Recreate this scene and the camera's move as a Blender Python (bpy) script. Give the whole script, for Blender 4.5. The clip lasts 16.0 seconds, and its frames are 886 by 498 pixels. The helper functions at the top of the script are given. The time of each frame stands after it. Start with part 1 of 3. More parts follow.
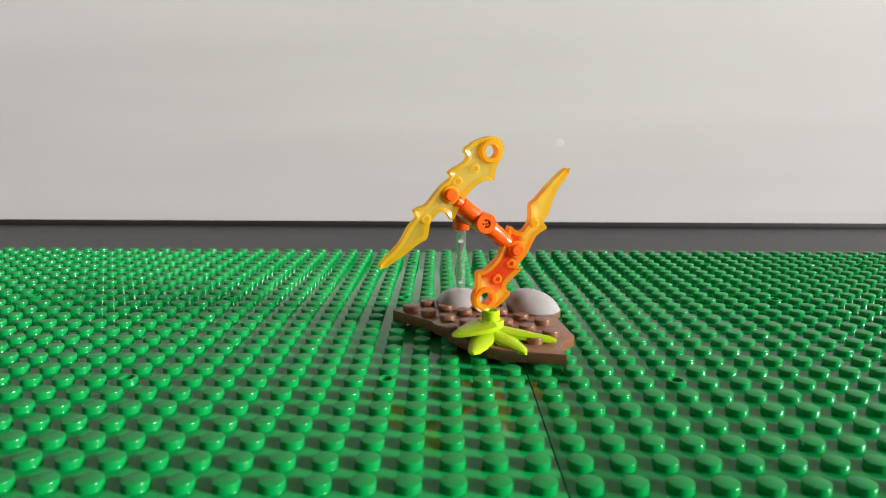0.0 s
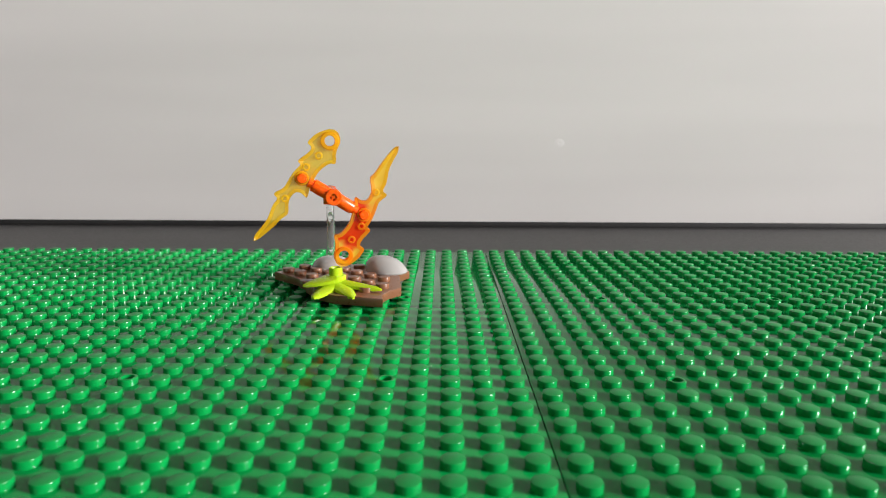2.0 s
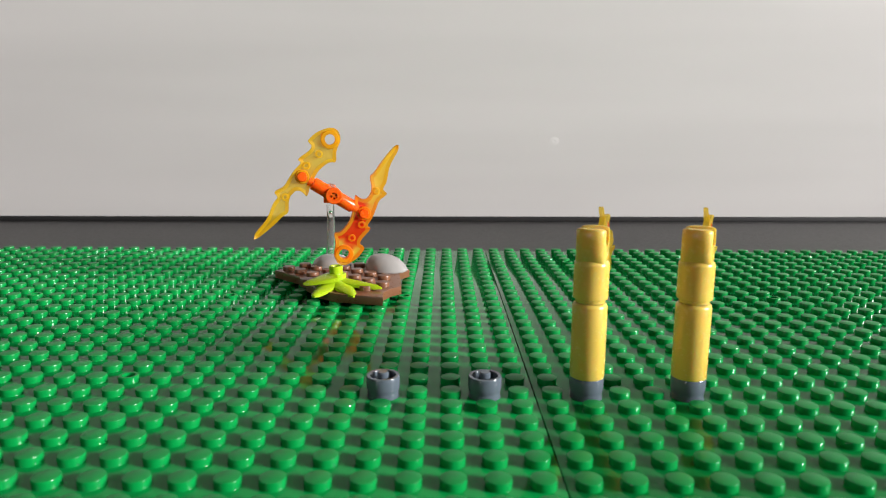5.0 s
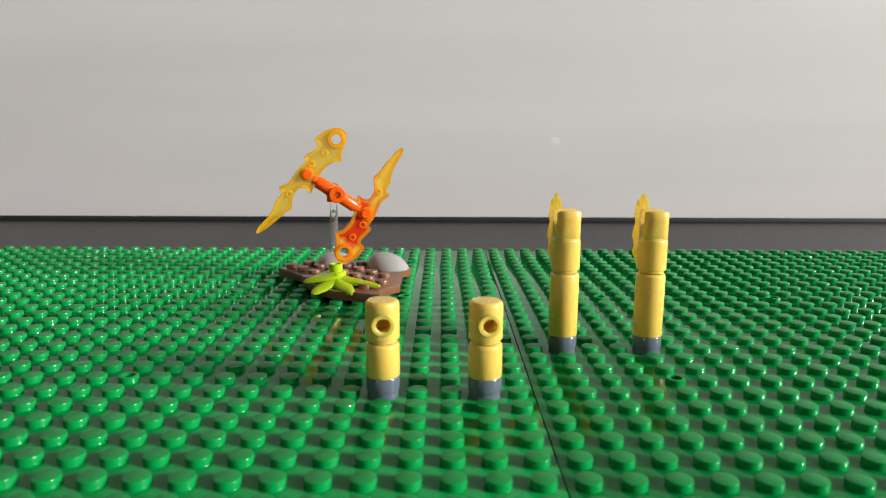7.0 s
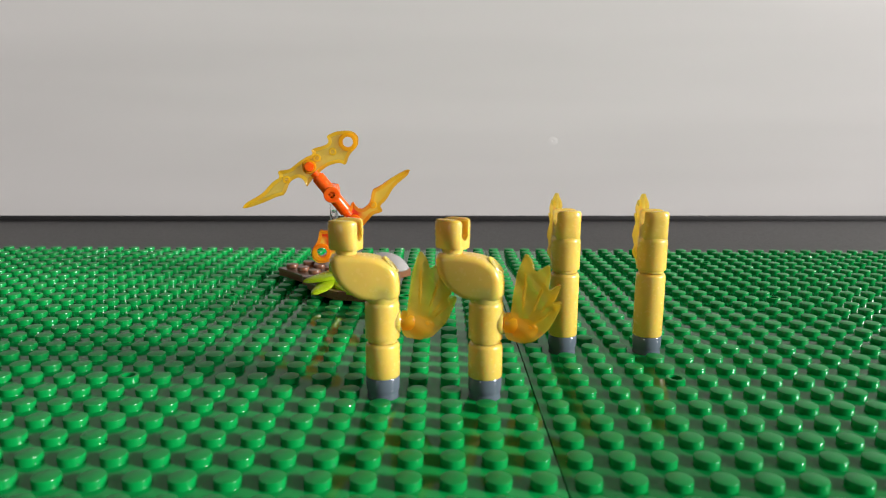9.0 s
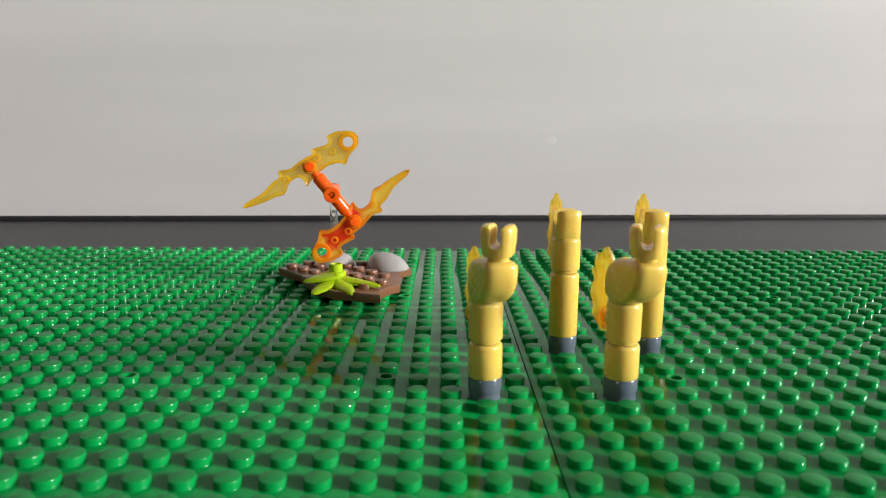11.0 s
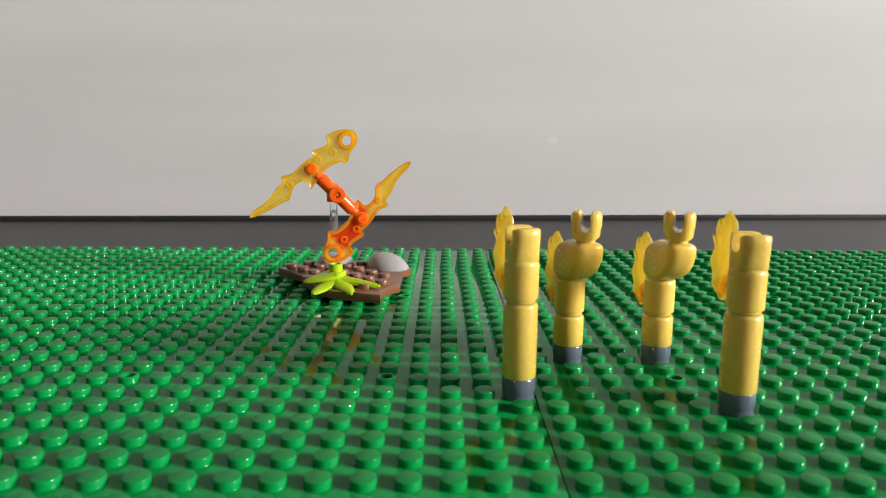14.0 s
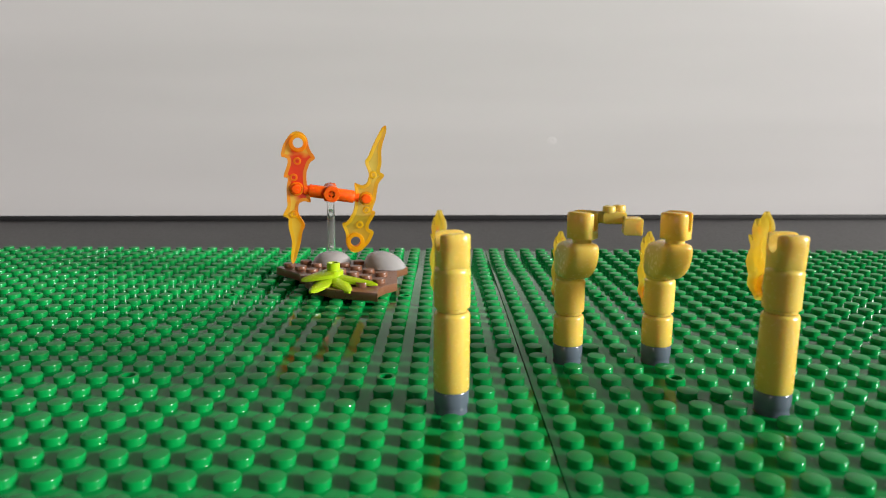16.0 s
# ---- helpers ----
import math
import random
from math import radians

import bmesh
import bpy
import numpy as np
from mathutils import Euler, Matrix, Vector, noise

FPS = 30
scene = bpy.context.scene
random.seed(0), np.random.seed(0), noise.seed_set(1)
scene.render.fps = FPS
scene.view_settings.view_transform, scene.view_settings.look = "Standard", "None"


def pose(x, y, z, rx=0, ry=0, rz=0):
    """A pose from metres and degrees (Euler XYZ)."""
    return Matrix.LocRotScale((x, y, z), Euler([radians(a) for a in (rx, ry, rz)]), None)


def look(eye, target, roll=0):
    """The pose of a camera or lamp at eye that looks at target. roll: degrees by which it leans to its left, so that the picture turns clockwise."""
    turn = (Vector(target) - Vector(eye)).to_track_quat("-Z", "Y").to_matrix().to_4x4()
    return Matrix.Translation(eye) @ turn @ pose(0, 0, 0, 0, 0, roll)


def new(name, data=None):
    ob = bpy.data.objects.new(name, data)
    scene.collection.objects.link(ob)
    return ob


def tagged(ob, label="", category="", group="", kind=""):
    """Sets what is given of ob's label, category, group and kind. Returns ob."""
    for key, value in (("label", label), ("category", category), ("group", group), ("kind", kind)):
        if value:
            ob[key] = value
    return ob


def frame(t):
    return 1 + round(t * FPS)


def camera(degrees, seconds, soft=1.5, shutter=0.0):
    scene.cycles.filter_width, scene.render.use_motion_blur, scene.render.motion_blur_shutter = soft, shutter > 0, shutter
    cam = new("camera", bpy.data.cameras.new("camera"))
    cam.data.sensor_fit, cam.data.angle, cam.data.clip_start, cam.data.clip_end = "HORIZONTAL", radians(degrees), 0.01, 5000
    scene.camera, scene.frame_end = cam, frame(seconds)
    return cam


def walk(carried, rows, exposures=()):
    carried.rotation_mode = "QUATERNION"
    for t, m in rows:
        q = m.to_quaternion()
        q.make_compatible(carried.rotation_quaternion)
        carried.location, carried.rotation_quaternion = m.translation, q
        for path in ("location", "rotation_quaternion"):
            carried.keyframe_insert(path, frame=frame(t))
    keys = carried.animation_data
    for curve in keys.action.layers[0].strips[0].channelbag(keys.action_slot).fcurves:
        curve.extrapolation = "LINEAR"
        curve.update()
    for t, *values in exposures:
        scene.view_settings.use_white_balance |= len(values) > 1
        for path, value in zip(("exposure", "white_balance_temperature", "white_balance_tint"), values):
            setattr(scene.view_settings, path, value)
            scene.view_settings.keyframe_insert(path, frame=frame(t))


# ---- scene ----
cam = camera(68.0, 16.0, soft=1.0)


def aimed(x, y, z, yaw, tilt, roll):
    """A camera pose from millimetres and radians: yaw to the right of +y, tilt downwards, roll with its right side up."""
    eye = Vector((x, y, z)) * 0.001
    way = Vector((math.sin(yaw) * math.cos(tilt), math.cos(yaw) * math.cos(tilt), -math.sin(tilt)))
    return look(eye, eye + way, math.degrees(roll))


EARLY = aimed(-22.2, -106.4, 62.4, 0.0012, 0.1800, 0.0051)
LATE = aimed(-22.2, -106.9, 62.4, 0.0012, 0.1821, 0.0051)
walk(cam, [(0, EARLY), (2.0, EARLY), (3.4, LATE), (16.0, LATE)],
     [(0, 0.23), (2.0, 0.17), (3.4, 0.07), (6.8, 0.06), (7.6, -0.03), (9.0, -0.06), (16.0, -0.08)])
cam.data.dof.use_dof = True
cam.data.dof.focus_distance = 0.225
cam.data.dof.aperture_fstop = 27.0

# ---- light: a wide window in the wall beside the table, a narrow one behind the camera, sky outside ----
world = bpy.data.worlds.new("sky")
scene.world = world
world.use_nodes = True
wn, wl = world.node_tree.nodes, world.node_tree.links
sky = wn.new("ShaderNodeTexSky")
sky.sky_type, sky.sun_disc, sky.sun_elevation, sky.sun_rotation = "NISHITA", False, radians(35), radians(70)
wl.new(sky.outputs["Color"], wn["Background"].inputs["Color"])
wn["Background"].inputs["Strength"].default_value = 0.07


def window_lamp(name, place, toward, wide, high, watts, colour):
    data = bpy.data.lights.new(name, "AREA")
    data.shape, data.size, data.size_y, data.energy, data.color = "RECTANGLE", wide, high, watts, colour
    lamp = new(name, data)
    lamp.matrix_basis = look(place, toward)
    return lamp


window_lamp("window_light", (5.2, -1.6, 1.6), (0, 0.1, 0.05), 1.7, 0.9, 650, (1.0, 0.98, 0.965))
window_lamp("back_window_light", (-2.4, -3.3, 0.95), (0, 0.1, 0), 0.65, 1.05, 13, (1.0, 0.93, 0.86))

# ---- materials ----


def plain(name, colour, rough, metal=0.0):
    mat = bpy.data.materials.new(name)
    mat.use_nodes = True
    b = mat.node_tree.nodes["Principled BSDF"]
    b.inputs["Base Color"].default_value = (*colour, 1)
    b.inputs["Roughness"].default_value = rough
    b.inputs["Metallic"].default_value = metal
    return mat


def grain(mat, colour, second, scale, bump=0.0, bump_scale=400.0, rough=(0.2, 0.3), detail=3.0):
    """Two tones by noise at one scale, roughness by another, a little relief."""
    nt = mat.node_tree
    n, l = nt.nodes, nt.links
    b = n["Principled BSDF"]
    co = n.new("ShaderNodeTexCoord")
    big = n.new("ShaderNodeTexNoise")
    big.inputs["Scale"].default_value, big.inputs["Detail"].default_value = scale, detail
    l.new(co.outputs["Object"], big.inputs["Vector"])
    mix = n.new("ShaderNodeMix")
    mix.data_type = "RGBA"
    mix.inputs["A"].default_value, mix.inputs["B"].default_value = (*colour, 1), (*second, 1)
    l.new(big.outputs["Fac"], mix.inputs["Factor"])
    l.new(mix.outputs["Result"], b.inputs["Base Color"])
    fine = n.new("ShaderNodeTexNoise")
    fine.inputs["Scale"].default_value, fine.inputs["Detail"].default_value = bump_scale, 4.0
    l.new(co.outputs["Object"], fine.inputs["Vector"])
    span = n.new("ShaderNodeMapRange")
    span.inputs["To Min"].default_value, span.inputs["To Max"].default_value = rough
    l.new(fine.outputs["Fac"], span.inputs["Value"])
    l.new(span.outputs["Result"], b.inputs["Roughness"])
    if bump:
        bn = n.new("ShaderNodeBump")
        bn.inputs["Strength"].default_value, bn.inputs["Distance"].default_value = bump, 0.0002
        l.new(fine.outputs["Fac"], bn.inputs["Height"])
        l.new(bn.outputs["Normal"], b.inputs["Normal"])
    return mat


def plastic(name, colour, rough=(0.16, 0.28), shade=0.9, bump=0.03):
    return grain(plain(name, colour, 0.2), colour, tuple(c * shade for c in colour), 60.0, bump, 900.0, rough)


GREEN = plastic("green_plastic", (0.002, 0.26, 0.052), (0.05, 0.1))
GREEN.node_tree.nodes["Principled BSDF"].inputs["IOR"].default_value = 1.4
GREEN.node_tree.nodes["Principled BSDF"].inputs["Specular IOR Level"].default_value = 0.36
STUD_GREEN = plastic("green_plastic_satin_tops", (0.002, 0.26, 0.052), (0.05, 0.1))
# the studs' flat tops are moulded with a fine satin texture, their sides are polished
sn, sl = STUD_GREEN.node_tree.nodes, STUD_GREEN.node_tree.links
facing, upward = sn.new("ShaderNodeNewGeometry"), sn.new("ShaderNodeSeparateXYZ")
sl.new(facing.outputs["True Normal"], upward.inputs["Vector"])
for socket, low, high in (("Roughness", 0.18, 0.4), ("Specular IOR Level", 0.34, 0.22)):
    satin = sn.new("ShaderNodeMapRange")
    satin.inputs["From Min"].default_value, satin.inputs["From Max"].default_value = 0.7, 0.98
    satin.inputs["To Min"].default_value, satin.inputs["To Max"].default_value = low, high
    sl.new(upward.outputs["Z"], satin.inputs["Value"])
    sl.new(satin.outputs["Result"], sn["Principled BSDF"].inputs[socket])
BROWN = plastic("brown_plastic", (0.2, 0.085, 0.042), (0.24, 0.34))
YELLOW = plastic("light_yellow_plastic", (0.79, 0.555, 0.115), (0.2, 0.32))
glow = YELLOW.node_tree.nodes["Principled BSDF"]
glow.inputs["Subsurface Weight"].default_value, glow.inputs["Subsurface Scale"].default_value = 0.5, 0.004
glow.inputs["Subsurface Radius"].default_value = (1.0, 0.6, 0.15)
SLATE = plastic("bluish_grey_plastic", (0.1, 0.125, 0.155), (0.06, 0.13))
STONE = plastic("light_grey_plastic", (0.35, 0.335, 0.325), (0.05, 0.12))
LIME = plastic("lime_plastic", (0.42, 0.60, 0.012), (0.2, 0.32))
ORANGE = plastic("orange_plastic", (0.95, 0.12, 0.006), (0.2, 0.32))
depth = ORANGE.node_tree.nodes["Principled BSDF"]
depth.inputs["Subsurface Weight"].default_value, depth.inputs["Subsurface Scale"].default_value = 0.5, 0.004
depth.inputs["Subsurface Radius"].default_value = (1.0, 0.3, 0.05)


def tinted(name, colour, second, low, high, scale, clear=0.45, milky=0.5, middle=None):
    """Tinted see-through plastic: part of the light goes straight through, part is scattered inside; a second tint is marbled in."""
    mat = plain(name, colour, 0.32)
    nt = mat.node_tree
    n, l = nt.nodes, nt.links
    b = n["Principled BSDF"]
    co = n.new("ShaderNodeTexCoord")
    no = n.new("ShaderNodeTexNoise")
    no.inputs["Scale"].default_value, no.inputs["Detail"].default_value = scale, 2.0
    l.new(co.outputs["Object"], no.inputs["Vector"])
    span = n.new("ShaderNodeMapRange")
    span.inputs["From Min"].default_value, span.inputs["From Max"].default_value = low, high
    l.new(no.outputs["Fac"], span.inputs["Value"])
    mix = n.new("ShaderNodeMix")
    mix.data_type = "RGBA"
    mix.inputs["A"].default_value, mix.inputs["B"].default_value = (*colour, 1), (*second, 1)
    l.new(span.outputs["Result"], mix.inputs["Factor"])
    l.new(mix.outputs["Result"], b.inputs["Base Color"])
    haze = n.new("ShaderNodeBsdfTranslucent")
    l.new(mix.outputs["Result"], haze.inputs["Color"])
    pass_ = n.new("ShaderNodeBsdfTransparent")
    soft = n.new("ShaderNodeMix")
    soft.data_type = "RGBA"
    soft.inputs["Factor"].default_value = 0.45
    soft.inputs["B"].default_value = (1, 1, 1, 1)
    l.new(mix.outputs["Result"], soft.inputs["A"])
    l.new(soft.outputs["Result"], pass_.inputs["Color"])
    one, two = n.new("ShaderNodeMixShader"), n.new("ShaderNodeMixShader")
    one.inputs["Fac"].default_value, two.inputs["Fac"].default_value = milky, clear
    l.new(b.outputs["BSDF"], one.inputs[1])
    l.new(haze.outputs["BSDF"], one.inputs[2])
    l.new(one.outputs["Shader"], two.inputs[1])
    l.new(pass_.outputs["BSDF"], two.inputs[2])
    shine, top = n.new("ShaderNodeBsdfGlossy"), n.new("ShaderNodeMixShader")
    shine.inputs["Roughness"].default_value, top.inputs["Fac"].default_value = 0.2, 0.025
    l.new(two.outputs["Shader"], top.inputs[1])
    l.new(shine.outputs["BSDF"], top.inputs[2])
    l.new(top.outputs["Shader"], n["Material Output"].inputs["Surface"])
    if middle is not None:
        cut, off, size, amount = n.new("ShaderNodeSeparateXYZ"), n.new("ShaderNodeMath"), n.new("ShaderNodeMath"), n.new("ShaderNodeMath")
        l.new(co.outputs["Object"], cut.inputs["Vector"])
        off.operation, off.inputs[1].default_value = "SUBTRACT", middle[0]
        l.new(cut.outputs["Z"], off.inputs[0])
        size.operation = "ABSOLUTE"
        l.new(off.outputs["Value"], size.inputs[0])
        amount.operation, amount.inputs[1].default_value = "MULTIPLY_ADD", -0.3 / middle[1]
        l.new(size.outputs["Value"], amount.inputs[0])
        plus = n.new("ShaderNodeMath")
        plus.operation, plus.inputs[1].default_value = "ADD", 0.3
        l.new(no.outputs["Fac"], amount.inputs[2])
        l.new(amount.outputs["Value"], plus.inputs[0])
        l.new(plus.outputs["Value"], span.inputs["Value"])
    return mat


def clear_plastic(name, ior):
    mat = plain(name, (0.97, 1, 0.99), 0.03)
    b = mat.node_tree.nodes["Principled BSDF"]
    b.inputs["Transmission Weight"].default_value, b.inputs["IOR"].default_value = 0.94, ior
    return mat


AMBER = tinted("clear_amber_plastic", (0.98, 0.68, 0.015), (0.98, 0.58, 0.01), 0.45, 0.7, 120.0, 0.42)
AMBER_THIN = tinted("thin_amber_plastic", (0.96, 0.76, 0.09), (0.96, 0.66, 0.035), 0.45, 0.7, 120.0, 0.64)
FIERY = tinted("amber_plastic_red_streaked", (1.0, 0.66, 0.02), (1.0, 0.44, 0.012), 0.5, 0.62, 90.0, 0.4, 0.5, (0.003, 0.02))
FIERY_THIN = tinted("thin_amber_plastic_red_marbled", (1.0, 0.74, 0.08), (0.95, 0.07, 0.004), 0.53, 0.65, 110.0, 0.42, 0.5, (0.004, 0.014))
LEMON = tinted("clear_lemon_plastic", (0.94, 0.74, 0.09), (0.9, 0.12, 0.01), 0.66, 0.7, 170.0, 0.62, 0.6)
HONEY = tinted("honey_plastic", (1.0, 0.74, 0.04), (1.0, 0.55, 0.015), 0.45, 0.65, 150.0, 0.5, 0.6)
CLEAR = clear_plastic("clear_plastic", 1.46)
TABLE = grain(plain("black_table", (0.03, 0.03, 0.032), 0.45), (0.014, 0.0135, 0.014), (0.024, 0.0225, 0.0225), 7.0, 0.12, 700.0, (0.35, 0.5))
TABLE.node_tree.nodes["Principled BSDF"].inputs["Specular IOR Level"].default_value = 0.24
# near-black that paints the shadow gap at the foot of the board
GAP_SHADE = grain(plain("gap_shade_black", (0.008, 0.008, 0.009), 0.7), (0.007, 0.007, 0.008), (0.012, 0.011, 0.011), 40.0, 0.1, 500.0, (0.6, 0.8))
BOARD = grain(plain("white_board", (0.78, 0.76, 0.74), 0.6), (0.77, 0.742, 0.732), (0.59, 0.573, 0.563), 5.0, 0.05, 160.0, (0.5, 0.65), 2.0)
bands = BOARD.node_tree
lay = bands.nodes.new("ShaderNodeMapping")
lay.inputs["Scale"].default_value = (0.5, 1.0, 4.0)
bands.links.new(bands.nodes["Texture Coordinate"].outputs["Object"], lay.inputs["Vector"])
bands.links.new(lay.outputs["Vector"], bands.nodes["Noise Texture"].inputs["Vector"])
PAINT = grain(plain("wall_paint", (0.4, 0.38, 0.35), 0.8), (0.11, 0.105, 0.1), (0.095, 0.09, 0.085), 3.0, 0.1, 60.0, (0.7, 0.85))
WOOD = grain(plain("floor_wood", (0.2, 0.12, 0.07), 0.5), (0.22, 0.13, 0.075), (0.13, 0.075, 0.04), 4.0, 0.1, 80.0, (0.4, 0.6))

# ---- mesh helpers: shapes are drawn in millimetres ----


def sharpened(bm, limit=38):
    bm.normal_update()
    for e in bm.edges:
        if len(e.link_faces) == 2:
            e.smooth = e.calc_face_angle(0) < radians(limit)
    for f in bm.faces:
        f.smooth = True


def mesh_of(name, bm, material, limit=38):
    bmesh.ops.recalc_face_normals(bm, faces=bm.faces[:])
    sharpened(bm, limit)
    bmesh.ops.scale(bm, vec=(0.001, 0.001, 0.001), verts=bm.verts[:])
    me = bpy.data.meshes.new(name)
    bm.to_mesh(me)
    bm.free()
    me.materials.append(material)
    return me


def part(name, bm, material, parent, label=""):
    ob = new(name, mesh_of(name, bm, material))
    ob.parent = parent
    return tagged(ob, label)


def thing(name, m, label, category, group="", kind=""):
    ob = new(name)
    ob.empty_display_size = 0.01
    ob.matrix_basis = m
    return tagged(ob, label, category, group, kind)


def lathe(profile, steps=32, bm=None, m=None):
    """A body turned round z from (radius, height) pairs; radius 0 closes it."""
    bm = bm or bmesh.new()
    rings = []
    for r, z in profile:
        if r < 1e-6:
            rings.append([bm.verts.new((0, 0, z))])
        else:
            rings.append([bm.verts.new((r * math.cos(2 * math.pi * i / steps), r * math.sin(2 * math.pi * i / steps), z)) for i in range(steps)])
    for a, b in zip(rings, rings[1:]):
        for i in range(steps):
            j = (i + 1) % steps
            if len(a) == 1 and len(b) > 1:
                bm.faces.new((a[0], b[i], b[j]))
            elif len(b) == 1 and len(a) > 1:
                bm.faces.new((a[i], a[j], b[0]))
            elif len(a) > 1:
                bm.faces.new((a[i], a[j], b[j], b[i]))
    if m is not None:
        bmesh.ops.transform(bm, matrix=m, verts=[v for ring in rings for v in ring])
    return bm


def turn(rx=0, ry=0, rz=0, x=0, y=0, z=0):
    return Matrix.Translation((x, y, z)) @ Euler([radians(a) for a in (rx, ry, rz)]).to_matrix().to_4x4()


def rounded(points, times=1, keep=0.22):
    """Cuts the corners of a closed outline."""
    for _ in range(times):
        out = []
        for (ax, ay), (bx, by) in zip(points, points[1:] + points[:1]):
            out.append((ax + (bx - ax) * keep, ay + (by - ay) * keep))
            out.append((bx - (bx - ax) * keep, by - (by - ay) * keep))
        points = out
    return points


def slab(outline, low, high, edge=0.4, holes=(), segments=2, bm=None, m=None):
    """An outline in x, y with round holes, given thickness from low to high and eased edges."""
    own = bmesh.new()
    edges = []
    loops = [outline] + [[(cx + r * math.cos(2 * math.pi * i / 20), cy + r * math.sin(2 * math.pi * i / 20)) for i in range(20)] for cx, cy, r in holes]
    for loop in loops:
        vs = [own.verts.new((x, y, low)) for x, y in loop]
        edges += [own.edges.new((a, b)) for a, b in zip(vs, vs[1:] + vs[:1])]
    bmesh.ops.triangle_fill(own, use_beauty=True, use_dissolve=False, edges=edges)
    got = bmesh.ops.extrude_face_region(own, geom=own.faces[:])
    bmesh.ops.translate(own, vec=(0, 0, high - low), verts=[g for g in got["geom"] if isinstance(g, bmesh.types.BMVert)])
    bmesh.ops.recalc_face_normals(own, faces=own.faces[:])
    if edge:
        own.normal_update()
        rim = [e for e in own.edges if len(e.link_faces) == 2 and e.calc_face_angle(0) > 1.2 and abs(e.verts[0].co.z - e.verts[1].co.z) < 1e-4]
        bmesh.ops.bevel(own, geom=rim, offset=edge, segments=segments, profile=0.5, affect="EDGES", clamp_overlap=True)
    if m is not None:
        bmesh.ops.transform(own, matrix=m, verts=own.verts[:])
    if bm is None:
        return own
    return merged(bm, own)


def rimmed(outline, half, rim, sink, holes):
    """A moulded plate: full thickness along its border, thin panels (second material) inside it."""
    own = slab(outline, -half, half, 0, holes)
    own.normal_update()
    for up in (1, -1):
        caps = [f for f in own.faces if f.normal.z * up > 0.9 and abs(f.calc_center_median().z - half * up) < 0.01]
        bmesh.ops.inset_region(own, faces=caps, thickness=rim, depth=-sink, use_even_offset=False, use_boundary=True)
        for f in caps:
            f.material_index = 1
    own.normal_update()
    edge = [e for e in own.edges if len(e.link_faces) == 2 and abs(abs(e.verts[0].co.z) - half) < 0.01 and abs(abs(e.verts[1].co.z) - half) < 0.01
            and e.calc_face_angle(0) > 0.3 and any(abs(f.normal.z) < 0.2 for f in e.link_faces)]
    bmesh.ops.bevel(own, geom=edge, offset=0.55, segments=2, profile=0.5, affect="EDGES", clamp_overlap=True)
    return own


def merged(bm, other):
    scratch = bpy.data.meshes.new("scratch")
    other.to_mesh(scratch)
    other.free()
    bm.from_mesh(scratch)
    bpy.data.meshes.remove(scratch)
    return bm


def block(x0, x1, y0, y1, z0, z1, edge=0.3, bm=None, m=None):
    return slab([(x0, y0), (x1, y0), (x1, y1), (x0, y1)], z0, z1, edge, (), 2, bm, m)


def stud_profile(r=2.45, h=1.7, z=0.0):
    return [(r, z), (r, z + h - 0.22), (r - 0.07, z + h - 0.07), (r - 0.24, z + h), (0, z + h)]


def ring_profile(r=2.45, hole=1.5, h=1.7, z=0.0):
    return [(r, z), (r, z + h - 0.22), (r - 0.24, z + h), (hole + 0.15, z + h), (hole, z + h - 0.15), (hole, z + 0.3), (0, z + 0.3)]


# ---- the setting: table, room, white board ----


def room_slab(name, x0, x1, y0, y1, z0, z1, material, label, kind="structure"):
    ob = new(name, mesh_of(name, block(x0, x1, y0, y1, z0, z1, 0), material))
    return tagged(ob, label, "", "", kind)


room_slab("floor", -4400, 5300, -3400, 2600, -790, -750, WOOD, "brown wooden room floor under the table")
room_slab("ceiling", -4400, 5300, -3400, 2600, 2350, 2390, PAINT, "pale painted ceiling of the room")
room_slab("wall_west", -4440, -4400, -3400, 2600, -750, 2350, PAINT, "pale painted wall of the room")
room_slab("wall_north", -4400, 5300, 2600, 2640, -750, 2350, PAINT, "pale painted wall behind the board")


def wall_with_window(name, length, wide, low, high, at, m, label):
    out = bmesh.new()
    half = length / 2
    for x0, x1, z0, z1 in ((-half, at - wide / 2, -750, 2350), (at + wide / 2, half, -750, 2350),
                           (at - wide / 2, at + wide / 2, -750, low), (at - wide / 2, at + wide / 2, high, 2350)):
        block(x0, x1, 0, 60, z0, z1, 0, out)
    bmesh.ops.transform(out, matrix=m, verts=out.verts[:])
    return tagged(new(name, mesh_of(name, out, PAINT)), label, "", "", "structure")


wall_with_window("wall_east", 6000, 1700, 1150, 2050, -1200, turn(0, 0, 90, 5300, -400, 0) @ turn(0, 0, 0, 0, -60, 0), "pale painted wall with a wide window opening")
wall_with_window("wall_south", 9700, 650, 420, 1470, -2850, turn(0, 0, 0, 450, -3400, 0), "pale painted wall with a narrow window opening")

table = thing("table", pose(0, 0, 0), "matt black table top on four legs", "table")
part("tabletop", block(-800, 800, -600, 700, -32, -2, 2), TABLE, table)
for lx in (-740, 740):
    for ly in (-540, 640):
        part("leg", block(lx - 25, lx + 25, ly - 25, ly + 25, -750, -32, 2), TABLE, table)

